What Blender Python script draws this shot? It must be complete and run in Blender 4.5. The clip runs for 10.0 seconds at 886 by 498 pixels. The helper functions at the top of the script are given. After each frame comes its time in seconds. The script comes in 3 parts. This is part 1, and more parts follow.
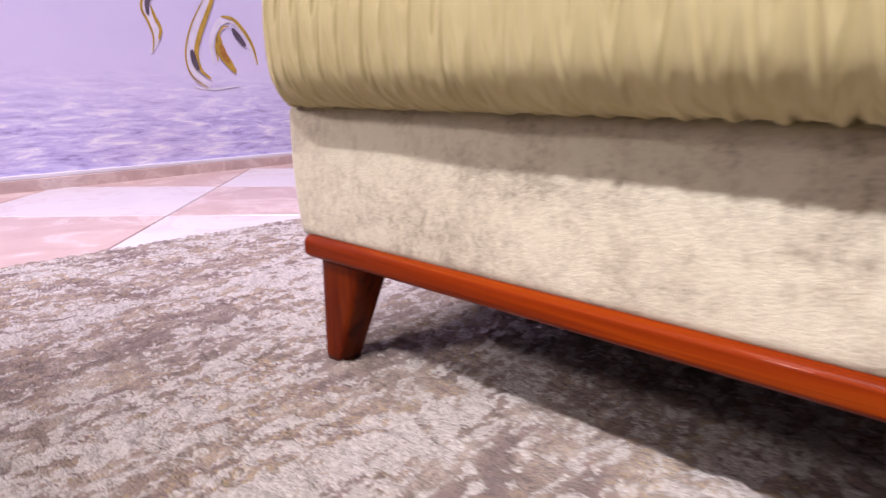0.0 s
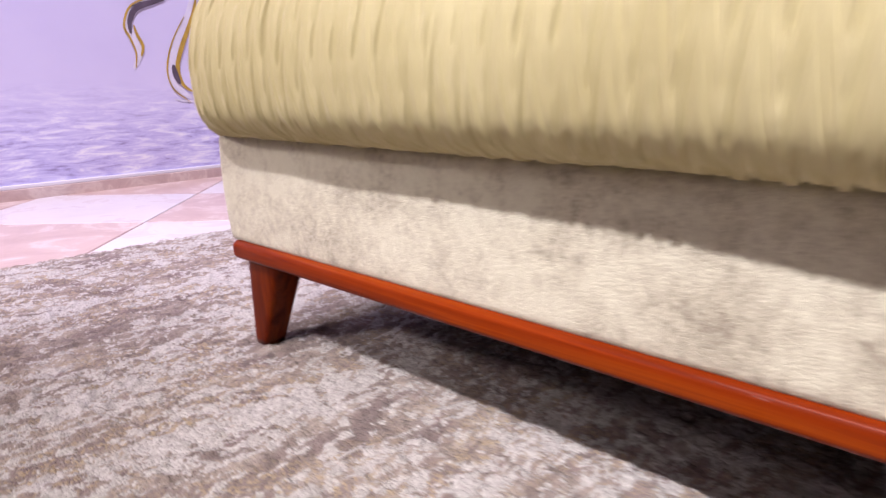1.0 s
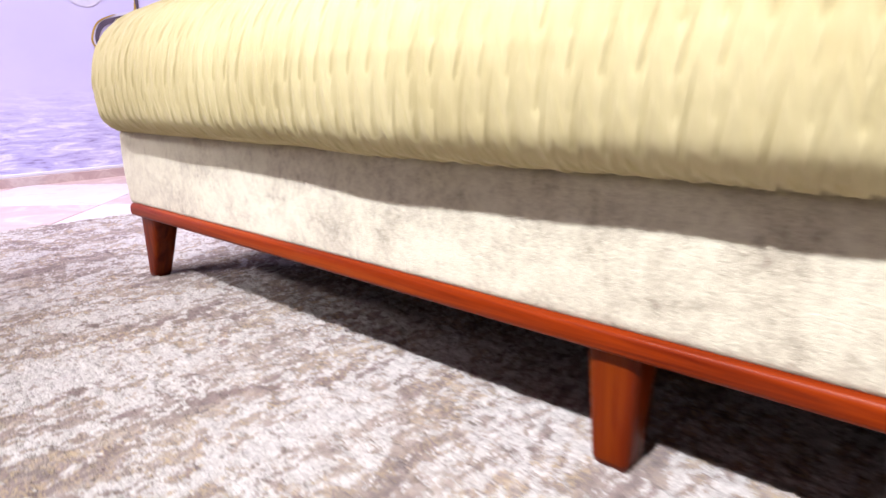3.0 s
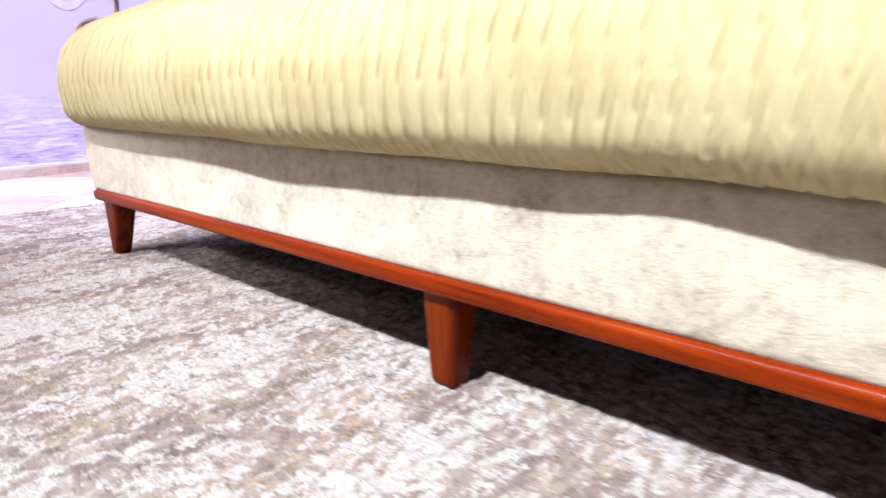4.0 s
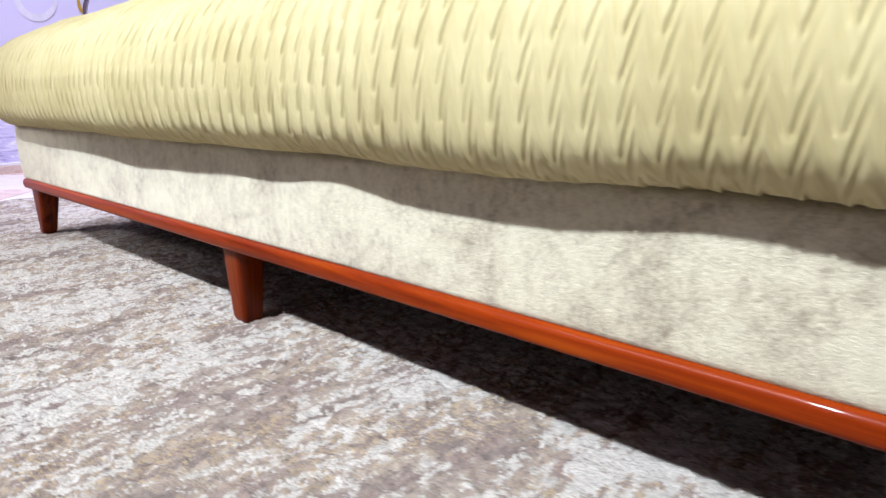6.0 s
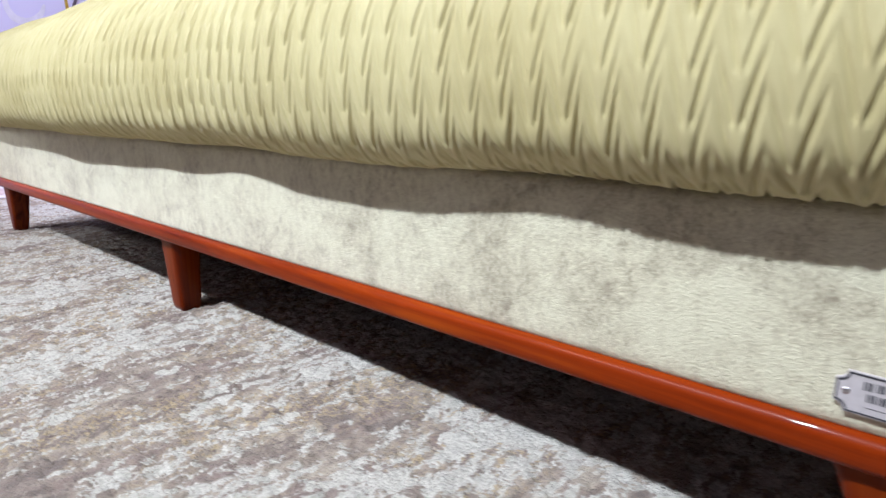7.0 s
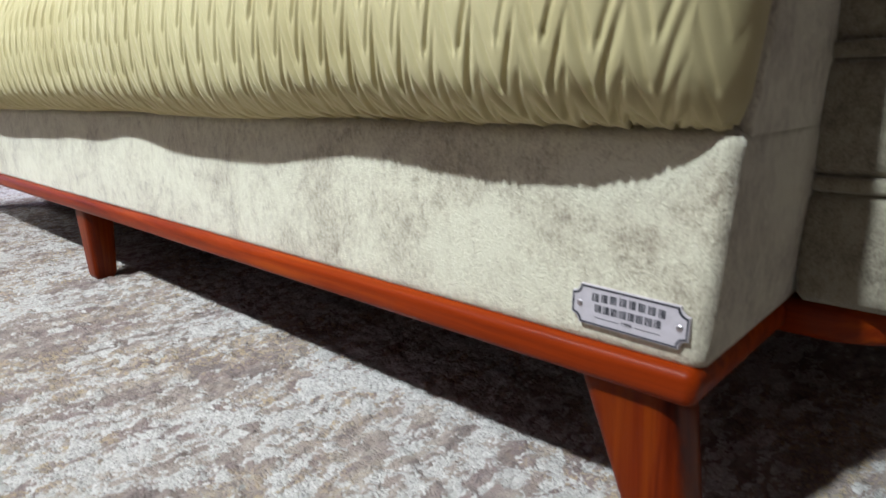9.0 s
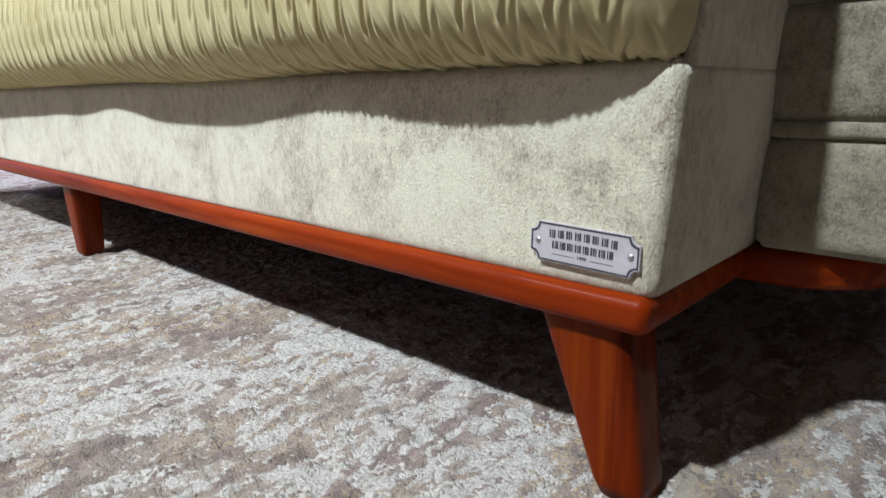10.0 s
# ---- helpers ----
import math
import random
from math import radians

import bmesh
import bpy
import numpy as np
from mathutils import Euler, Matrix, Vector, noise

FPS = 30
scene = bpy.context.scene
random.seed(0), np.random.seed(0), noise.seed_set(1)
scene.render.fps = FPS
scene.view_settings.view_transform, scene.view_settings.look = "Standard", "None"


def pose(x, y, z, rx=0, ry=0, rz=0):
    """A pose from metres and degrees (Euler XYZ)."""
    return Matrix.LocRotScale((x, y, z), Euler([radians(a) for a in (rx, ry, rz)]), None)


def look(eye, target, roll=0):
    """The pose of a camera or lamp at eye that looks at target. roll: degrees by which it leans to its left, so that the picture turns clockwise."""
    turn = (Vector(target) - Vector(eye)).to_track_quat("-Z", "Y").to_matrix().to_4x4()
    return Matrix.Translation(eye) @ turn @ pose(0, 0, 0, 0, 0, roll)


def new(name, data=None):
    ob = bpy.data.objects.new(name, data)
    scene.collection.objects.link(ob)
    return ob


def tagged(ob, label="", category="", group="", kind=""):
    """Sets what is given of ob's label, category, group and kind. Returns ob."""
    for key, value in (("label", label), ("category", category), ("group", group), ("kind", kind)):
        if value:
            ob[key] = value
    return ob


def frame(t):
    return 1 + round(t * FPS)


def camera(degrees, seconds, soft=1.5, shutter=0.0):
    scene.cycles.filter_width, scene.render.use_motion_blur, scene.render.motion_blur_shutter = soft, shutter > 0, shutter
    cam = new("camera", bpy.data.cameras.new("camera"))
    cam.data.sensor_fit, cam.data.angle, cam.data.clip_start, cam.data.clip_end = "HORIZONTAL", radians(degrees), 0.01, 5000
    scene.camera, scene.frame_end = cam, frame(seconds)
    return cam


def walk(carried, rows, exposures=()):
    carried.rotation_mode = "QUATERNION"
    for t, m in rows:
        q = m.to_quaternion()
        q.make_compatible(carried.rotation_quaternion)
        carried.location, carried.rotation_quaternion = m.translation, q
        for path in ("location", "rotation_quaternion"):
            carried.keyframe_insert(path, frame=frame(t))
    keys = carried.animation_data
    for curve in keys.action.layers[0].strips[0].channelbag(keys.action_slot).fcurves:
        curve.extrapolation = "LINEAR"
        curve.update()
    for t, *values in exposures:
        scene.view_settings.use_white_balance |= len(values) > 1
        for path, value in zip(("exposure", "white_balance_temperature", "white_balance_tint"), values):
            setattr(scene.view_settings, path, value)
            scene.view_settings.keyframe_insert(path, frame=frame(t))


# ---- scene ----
cam = camera(70.0, 10.0, soft=1.4, shutter=0.8)
PATH = [
    (0, (0.532, -0.38, 0.282), (-0.764, 1.065, -0.2), 0.6),
    (0.5, (0.614, -0.387, 0.297), (-0.683, 1.058, -0.182), 0.4),
    (1, (0.71, -0.399, 0.317), (-0.588, 1.044, -0.164), -0.0),
    (1.5, (0.825, -0.406, 0.327), (-0.481, 1.028, -0.162), -0.2),
    (2, (0.938, -0.417, 0.326), (-0.369, 1.017, -0.16), -0.0),
    (2.5, (1.063, -0.443, 0.329), (-0.238, 0.997, -0.151), 0.0),
    (4, (1.404, -0.492, 0.338), (0.113, 0.954, -0.155), -0.2),
    (4.5, (1.519, -0.492, 0.34), (0.229, 0.957, -0.144), 0.1),
    (5, (1.626, -0.48, 0.338), (0.327, 0.961, -0.149), -0.2),
    (5.5, (1.715, -0.469, 0.338), (0.414, 0.972, -0.143), -0.1),
    (7, (1.911, -0.396, 0.328), (0.582, 1.021, -0.149), -0.7),
    (7.5, (1.95, -0.373, 0.325), (0.622, 1.045, -0.151), -0.7),
    (8, (1.983, -0.355, 0.319), (0.662, 1.07, -0.155), -0.5),
    (8.5, (2.012, -0.337, 0.307), (0.694, 1.088, -0.175), -0.7),
    (9, (2.039, -0.328, 0.289), (0.722, 1.097, -0.197), -0.7),
    (9.5, (2.058, -0.325, 0.268), (0.741, 1.101, -0.215), -0.7),
    (10, (2.068, -0.325, 0.253), (0.752, 1.101, -0.229), -0.7),
]
EXPOSURES = [(0.0, -0.56, 6560, 26), (1.0, -0.52, 6400, 24), (2.5, -0.27, 6220, 20), (4.5, -0.10, 5950, 15), (5.5, -0.26, 5920, 11),
             (7.5, -0.60, 5720, 6), (9.0, -0.62, 5760, 5), (10.0, -0.60, 5770, 5)]
walk(cam, [(t, look(eye, target, roll)) for t, eye, target, roll in PATH], EXPOSURES)


# ---- world and lights ----
world = bpy.data.worlds.new("world")
scene.world = world
world.use_nodes = True
world.node_tree.nodes["Background"].inputs["Color"].default_value = (0.80, 0.82, 0.90, 1)
world.node_tree.nodes["Background"].inputs["Strength"].default_value = 0.016


def spot(name, eye, target, watts, colour, degrees, radius, blend=0.6):
    data = bpy.data.lights.new(name, "SPOT")
    data.energy, data.color, data.spot_size, data.spot_blend, data.shadow_soft_size = watts, colour, radians(degrees), blend, radius
    ob = new(name, data)
    ob.matrix_world = look(eye, target)
    return ob


def fill_light(name, x, y, z, sx, sy, watts, colour):
    data = bpy.data.lights.new(name, "AREA")
    data.shape, data.size, data.size_y, data.energy, data.color = "RECTANGLE", sx, sy, watts, colour
    ob = new(name, data)
    ob.location = (x, y, z)
    return ob


KEY = spot("key_spot", (1.3, -2.9, 4.2), (1.12, 0.12, 0.2), 2700, (0.985, 1.0, 0.99), 32, 0.085, 1.0)
SIDE = spot("side_spot", (-0.9, -4.4, 3.2), (-0.36, -0.06, 0.08), 1150, (1.0, 0.94, 0.88), 20, 0.30, 1.0)
VIOLET = spot("violet_spot", (-0.3, -0.6, 3.9), (-1.5, 0.6, 0.6), 1350, (0.85, 0.82, 1.0), 58, 0.15)
# Added fill with no visible fixture: a wide soft source lifting the shaded faces.
FILL = fill_light("soft_fill", 0.2, -2.6, 4.3, 2.4, 1.4, 148, (1.0, 0.87, 0.77))


# ---- materials ----
def material(name):
    m = bpy.data.materials.new(name)
    m.use_nodes = True
    t = m.node_tree
    return m, t, t.nodes["Principled BSDF"]


def node(t, kind, **settings):
    n = t.nodes.new(kind)
    for key, value in settings.items():
        if key in n.inputs:
            n.inputs[key].default_value = value
        else:
            setattr(n, key, value)
    return n


def coords(t, scale=(1, 1, 1), turn=0.0, output="Object"):
    c = node(t, "ShaderNodeTexCoord")
    mp = node(t, "ShaderNodeMapping")
    mp.inputs["Scale"].default_value = scale
    mp.inputs["Rotation"].default_value = (0, 0, turn)
    t.links.new(c.outputs[output], mp.inputs["Vector"])
    return mp.outputs["Vector"]


def noise_tex(t, vector, scale, detail=4.0, rough=0.55, distort=0.0):
    n = node(t, "ShaderNodeTexNoise")
    n.inputs["Scale"].default_value = scale
    n.inputs["Detail"].default_value = detail
    n.inputs["Roughness"].default_value = rough
    n.inputs["Distortion"].default_value = distort
    t.links.new(vector, n.inputs["Vector"])
    return n.outputs["Fac"]


def ramp(t, fac, stops):
    r = node(t, "ShaderNodeValToRGB")
    el = r.color_ramp.elements
    while len(el) < len(stops):
        el.new(0.5)
    for e, (pos, col) in zip(el, stops):
        e.position, e.color = pos, (*col, 1)
    t.links.new(fac, r.inputs["Fac"])
    return r.outputs["Color"]


def mix(t, a, b, fac, mode="MIX"):
    n = node(t, "ShaderNodeMix", data_type="RGBA", blend_type=mode)
    for socket, value in ((n.inputs[0], fac), (n.inputs[6], a), (n.inputs[7], b)):
        if isinstance(value, (int, float)):
            socket.default_value = value
        elif isinstance(value, tuple):
            socket.default_value = (*value, 1)
        else:
            t.links.new(value, socket)
    return n.outputs[2]


def bump(t, height, distance, strength, after=None):
    b = node(t, "ShaderNodeBump")
    b.inputs["Distance"].default_value = distance
    b.inputs["Strength"].default_value = strength
    t.links.new(height, b.inputs["Height"])
    if after is not None:
        t.links.new(after, b.inputs["Normal"])
    return b.outputs["Normal"]


def grey(v):
    return (v, v, v)


def velvet(name, light, dark, low, fibre):
    """Short-pile upholstery velvet with cloudy marbling and a fine nap."""
    m, t, p = material(name)
    v = coords(t)
    cloud = noise_tex(t, v, 11, 7, 0.66, 0.7)
    fine = noise_tex(t, coords(t, (1, 1, 0.7)), 120, 5, 0.7, 0.5)
    grain = noise_tex(t, coords(t, (1, 1, 0.6)), 620, 3, 0.6, 0.6)
    both = mix(t, ramp(t, cloud, [(0.30, grey(0)), (0.70, grey(1))]), ramp(t, fine, [(0.28, grey(0)), (0.72, grey(1))]), 0.44)
    both = mix(t, both, ramp(t, grain, [(0.3, grey(0)), (0.7, grey(1))]), 0.26)
    t.links.new(ramp(t, both, [(0.23, dark), (0.45, low), (0.61, light)]), p.inputs["Base Color"])
    p.inputs["Roughness"].default_value = 0.9
    p.inputs["Sheen Weight"].default_value = 0.65
    p.inputs["Sheen Roughness"].default_value = 0.4
    p.inputs["Sheen Tint"].default_value = (1.0, 0.97, 0.90, 1)
    p.inputs["Specular IOR Level"].default_value = 0.15
    nap = noise_tex(t, coords(t, (1, 1, 0.7)), fibre, 3, 0.6, 1.4)
    t.links.new(bump(t, grain, 0.0012, 0.5, bump(t, nap, 0.0024, 0.6)), p.inputs["Normal"])
    return m


CREAM = velvet("cream_velvet", (0.62, 0.588, 0.45), (0.28, 0.24, 0.178), (0.51, 0.47, 0.355), 380)
# Same cream velvet darkened for the arm: its dimmer light is in the colour.
CREAM_DIMMED = velvet("cream_velvet_dimmed", (0.34, 0.31, 0.23), (0.14, 0.118, 0.088), (0.265, 0.238, 0.175), 380)


def pleated_cloth():
    m, t, p = material("yellow_pleated_cloth")
    v = coords(t)
    t.links.new(ramp(t, noise_tex(t, v, 9, 4, 0.6), [(0.3, (0.425, 0.365, 0.18)), (0.7, (0.515, 0.458, 0.25))]), p.inputs["Base Color"])
    p.inputs["Roughness"].default_value = 0.62
    p.inputs["Sheen Tint"].default_value = (1.0, 0.93, 0.70, 1)
    p.inputs["Sheen Weight"].default_value = 0.45
    p.inputs["Sheen Roughness"].default_value = 0.35
    p.inputs["Specular IOR Level"].default_value = 0.3
    weave = noise_tex(t, coords(t, (0.35, 1, 1)), 900, 2, 0.5)
    t.links.new(bump(t, weave, 0.0005, 0.2), p.inputs["Normal"])
    return m


PLEAT = pleated_cloth()


def mahogany(name, along, base_gain=1.0):
    """Red-orange lacquered wood, the grain running along one axis."""
    m, t, p = material(name)
    s = [60, 60, 60]
    s[along] = 2.2
    v = coords(t, tuple(s))
    grain = noise_tex(t, v, 1.0, 5, 0.65, 0.9)
    broad = noise_tex(t, coords(t, tuple(4 if i != along else 1.2 for i in range(3))), 2.0, 3, 0.5)
    base = ramp(t, grain, [(at, tuple(c * base_gain for c in colour)) for at, colour in ((0.25, (0.075, 0.0045, 0.0004)), (0.5, (0.225, 0.026, 0.0005)), (0.75, (0.36, 0.066, 0.0008)))])
    t.links.new(mix(t, base, ramp(t, broad, [(0.3, (0.6, 0.5, 0.5)), (0.7, (1, 1, 1))]), 0.6, "MULTIPLY"), p.inputs["Base Color"])
    p.inputs["Roughness"].default_value = 0.42
    p.inputs["Specular IOR Level"].default_value = 0.06
    p.inputs["Coat Weight"].default_value = 0.15
    p.inputs["Coat Roughness"].default_value = 0.055
    t.links.new(bump(t, grain, 0.0006, 0.12), p.inputs["Normal"])
    return m


# The z-grain copy, used on the legs, has its base colour multiplied by 0.6.
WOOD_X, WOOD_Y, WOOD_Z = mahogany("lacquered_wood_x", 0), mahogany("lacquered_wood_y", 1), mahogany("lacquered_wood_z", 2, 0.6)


def tuft_coords(t, vector, scale, turn):
    """Stretched and turned coordinates made from a vector socket."""
    mp = node(t, "ShaderNodeMapping")
    mp.inputs["Scale"].default_value = scale
    mp.inputs["Rotation"].default_value = (0, 0, turn)
    t.links.new(vector, mp.inputs["Vector"])
    return mp.outputs["Vector"]


def rug_pile():
    """Low pile of small tufts, each of one colour: ivory, beige, mauve taupe and a few ochre ones in drifts."""
    m, t, p = material("rug_pile")
    turn = radians(5)
    raw = coords(t)
    wave = noise_tex(t, raw, 150, 3, 0.6)
    lean = node(t, "ShaderNodeVectorMath", operation="MULTIPLY_ADD")
    t.links.new(wave, lean.inputs[0])
    lean.inputs[1].default_value = (0.007, 0.007, 0)
    t.links.new(raw, lean.inputs[2])
    cells = node(t, "ShaderNodeTexVoronoi", feature="F1")
    cells.inputs["Scale"].default_value = 400
    cells.inputs["Randomness"].default_value = 1.0
    t.links.new(lean.outputs[0], cells.inputs["Vector"])
    own, dome = cells.outputs["Position"], cells.outputs["Distance"]
    sep = node(t, "ShaderNodeSeparateColor")
    t.links.new(cells.outputs["Color"], sep.inputs[0])
    chance = sep.outputs[0]
    drift = noise_tex(t, tuft_coords(t, own, (8, 2.6, 5), turn), 1.0, 3, 0.55, 0.4)
    patch = noise_tex(t, tuft_coords(t, own, (70, 30, 46), turn), 1.0, 5, 0.62, 0.8)
    shade = noise_tex(t, tuft_coords(t, own, (34, 12, 24), turn), 1.0, 4, 0.6, 0.5)
    zone = noise_tex(t, tuft_coords(t, own, (9, 5, 6), turn), 1.0, 3, 0.5)
    mauve = noise_tex(t, tuft_coords(t, own, (20, 8, 14), turn), 1.0, 4, 0.6)
    a = mix(t, ramp(t, drift, [(0.3, grey(0)), (0.7, grey(1))]), ramp(t, patch, [(0.3, grey(0)), (0.7, grey(1))]), 0.64)
    a = mix(t, a, chance, 0.07)
    ground = ramp(t, shade, [(0.34, (0.185, 0.143, 0.127)), (0.50, (0.305, 0.247, 0.21)), (0.64, (0.405, 0.345, 0.287))])
    ground = mix(t, ground, (0.21, 0.152, 0.145), ramp(t, mauve, [(0.50, grey(0)), (0.60, grey(0.6))]))
    sparks = mix(t, ramp(t, chance, [(0.62, grey(0)), (0.66, grey(1))]), ramp(t, zone, [(0.44, grey(0)), (0.58, grey(0.8))]), 1.0, "MULTIPLY")
    ground = mix(t, ground, (0.43, 0.33, 0.20), sparks)
    ivory = ramp(t, chance, [(0.1, (0.41, 0.383, 0.35)), (0.9, (0.575, 0.545, 0.507))])
    tan = mix(t, ground, (0.185, 0.147, 0.134), ramp(t, a, [(0.24, grey(0.85)), (0.34, grey(0))]))
    col = mix(t, tan, ivory, ramp(t, a, [(0.50, grey(0)), (0.545, grey(1))]))
    t.links.new(col, p.inputs["Base Color"])
    p.inputs["Roughness"].default_value = 0.95
    p.inputs["Specular IOR Level"].default_value = 0.05
    p.inputs["Sheen Weight"].default_value = 0.15
    high = ramp(t, a, [(0.2, grey(0)), (0.47, grey(0.4)), (0.53, grey(1))])
    n = bump(t, high, 0.006, 0.7)
    n = bump(t, noise_tex(t, coords(t, (1.3, 0.8, 1)), 80, 4, 0.65), 0.010, 0.65, n)
    n = bump(t, ramp(t, dome, [(0.0, grey(1)), (0.75, grey(0))]), 0.0020, 0.65, n)
    t.links.new(bump(t, noise_tex(t, raw, 900, 3, 0.7), 0.002, 0.6, n), p.inputs["Normal"])
    return m


RUG = rug_pile()


def marble(name, a, b, vein):
    m, t, p = material(name)
    v = coords(t, output="Object")
    info = node(t, "ShaderNodeObjectInfo")
    off = node(t, "ShaderNodeVectorMath", operation="ADD")
    t.links.new(v, off.inputs[0])
    t.links.new(info.outputs["Random"], off.inputs[1])
    n = noise_tex(t, off.outputs[0], 5, 7, 0.65, 1.6)
    base = ramp(t, n, [(0.3, a), (0.52, b), (0.58, vein), (0.64, b)])
    t.links.new(base, p.inputs["Base Color"])
    p.inputs["Roughness"].default_value = 0.28
    return m


TILE_WHITE = marble("white_marble", (0.57, 0.525, 0.515), (0.63, 0.59, 0.58), (0.54, 0.47, 0.445))
TILE_PINK = marble("pink_marble", (0.42, 0.29, 0.24), (0.52, 0.385, 0.325), (0.62, 0.51, 0.455))
SKIRT = marble("tan_marble", (0.46, 0.33, 0.30), (0.60, 0.46, 0.42), (0.70, 0.58, 0.52))


def plain(name, colour, rough=0.6, metal=0.0, scale=6.0, spread=0.06):
    m, t, p = material(name)
    lo = tuple(c * (1 - spread) for c in colour)
    t.links.new(ramp(t, noise_tex(t, coords(t), scale, 5, 0.6), [(0.3, lo), (0.7, colour)]), p.inputs["Base Color"])
    p.inputs["Roughness"].default_value = rough
    p.inputs["Metallic"].default_value = metal
    return m


GROUT = plain("grout", (0.62, 0.55, 0.53), 0.9)
WHITE_PAINT = plain("greige_paint", (0.40, 0.388, 0.37), 0.85)
TRIM_WHITE = plain("white_trim", (0.80, 0.79, 0.84), 0.5)
STEEL = plain("brushed_steel", (0.62, 0.60, 0.62), 0.32, 1.0, 300, 0.15)
PLATE_FACE = plain("satin_plate", (0.56, 0.52, 0.55), 0.5, 0.25, 220, 0.12)
INK = plain("dark_engraving", (0.035, 0.035, 0.045), 0.6)
STRAP_DARK = plain("black_underlining", (0.02, 0.02, 0.022), 0.95)
GOLD = plain("mural_gold", (0.62, 0.40, 0.06), 0.6, 0, 30, 0.4)
OCHRE = plain("mural_ochre", (0.50, 0.22, 0.04), 0.6, 0, 30, 0.4)
MURAL_WHITE = plain("mural_white", (0.80, 0.77, 0.90), 0.6, 0, 22, 0.15)
MURAL_DARK = plain("mural_dark", (0.12, 0.09, 0.13), 0.6, 0, 30, 0.3)


def mural():
    """Lavender wall print: plain mist above, rippled water below."""
    m, t, p = material("mural_print")
    c = node(t, "ShaderNodeTexCoord")
    sep = node(t, "ShaderNodeSeparateXYZ")
    t.links.new(c.outputs["Object"], sep.inputs[0])
    mist = ramp(t, noise_tex(t, coords(t, (1, 1, 1.6)), 1.6, 4, 0.5), [(0.3, (0.64, 0.60, 0.84)), (0.7, (0.72, 0.68, 0.90))])
    rip = noise_tex(t, coords(t, (8, 8, 52)), 1.0, 7, 0.68, 0.5)
    water = ramp(t, rip, [(0.32, (0.29, 0.24, 0.47)), (0.43, (0.52, 0.48, 0.78)), (0.53, (0.66, 0.63, 0.88)), (0.64, (0.90, 0.89, 0.97))])
    rise = node(t, "ShaderNodeMapRange")
    rise.inputs["From Min"].default_value, rise.inputs["From Max"].default_value = 0.36, 0.16
    t.links.new(sep.outputs["Z"], rise.inputs["Value"])
    t.links.new(mix(t, mist, water, rise.outputs["Result"]), p.inputs["Base Color"])
    p.inputs["Roughness"].default_value = 0.55
    return m


MURAL = mural()


# ---- helpers for meshes ----
def part(name, bm, mat, parent=None, label="", smooth=True):
    me = bpy.data.meshes.new(name)
    bm.to_mesh(me)
    bm.free()
    me.materials.append(mat)
    if smooth:
        me.polygons.foreach_set("use_smooth", [True] * len(me.polygons))
    ob = new(name, me)
    ob.parent = parent
    return tagged(ob, label) if label else ob


def box(x0, x1, y0, y1, z0, z1, r=0.0, seg=3):
    bm = bmesh.new()
    bmesh.ops.create_cube(bm, size=1, matrix=Matrix.LocRotScale(((x0 + x1) / 2, (y0 + y1) / 2, (z0 + z1) / 2), None, (x1 - x0, y1 - y0, z1 - z0)))
    if r > 0:
        bmesh.ops.bevel(bm, geom=bm.edges[:], offset=r, segments=seg, profile=0.5, affect="EDGES")
    return bm


def sheet(points, close_u=False):
    """A bmesh from a grid (rows, columns, 3) of places."""
    rows, cols = points.shape[:2]
    bm = bmesh.new()
    vs = [bm.verts.new(p) for p in points.reshape(-1, 3)]
    for i in range(rows - 1):
        for j in range(cols - (0 if close_u else 1)):
            k = (j + 1) % cols
            bm.faces.new((vs[i * cols + j], vs[i * cols + k], vs[(i + 1) * cols + k], vs[(i + 1) * cols + j]))
    return bm


def grid_part(name, points, mat, parent=None, label=""):
    """A fine grid (rows, columns, 3) of places as one smooth mesh object."""
    rows, cols = points.shape[:2]
    k = np.arange(rows * cols).reshape(rows, cols)
    quads = np.stack([k[:-1, :-1], k[:-1, 1:], k[1:, 1:], k[1:, :-1]], 2).reshape(-1, 4)
    me = bpy.data.meshes.new(name)
    me.vertices.add(rows * cols)
    me.vertices.foreach_set("co", points.astype(np.float32).ravel())
    me.loops.add(quads.size)
    me.loops.foreach_set("vertex_index", quads.astype(np.int32).ravel())
    me.polygons.add(len(quads))
    me.polygons.foreach_set("loop_start", np.arange(0, quads.size, 4, dtype=np.int32))
    me.polygons.foreach_set("use_smooth", np.ones(len(quads), dtype=bool))
    me.update(calc_edges=True)
    me.validate()
    me.materials.append(mat)
    ob = new(name, me)
    ob.parent = parent
    return tagged(ob, label) if label else ob


def superloop(n, a, b, power):
    """A rounded rectangle of half-widths a, b as n places round the origin."""
    th = np.linspace(0, 2 * np.pi, n, endpoint=False)
    c, s = np.cos(th), np.sin(th)
    return np.stack([a * np.sign(c) * np.abs(c) ** (2 / power), b * np.sign(s) * np.abs(s) ** (2 / power)], 1)


def setting(name, bm, mat, label, smooth=False):
    return tagged(part(name, bm, mat, None, "", smooth), label, "", "", "structure")


# ---- the room ----
FLOOR_Z = -0.011
WALL = Matrix.Translation((-1.575, 0, 0)) @ Matrix.Rotation(radians(6), 4, "Z")   # the mural's plane, x towards the room
setting("floor", box(-2.2, 5.2, -5.2, 2.2, FLOOR_Z - 0.2, FLOOR_Z - 0.004), GROUT, "pale grouted floor under marble tiles")
wall_mural = setting("wall_west", box(-0.2, 0.0, -5.6, 2.6, FLOOR_Z - 0.1, 4.5), MURAL, "lavender mural wall with painted rippling water")
wall_mural.matrix_world = WALL
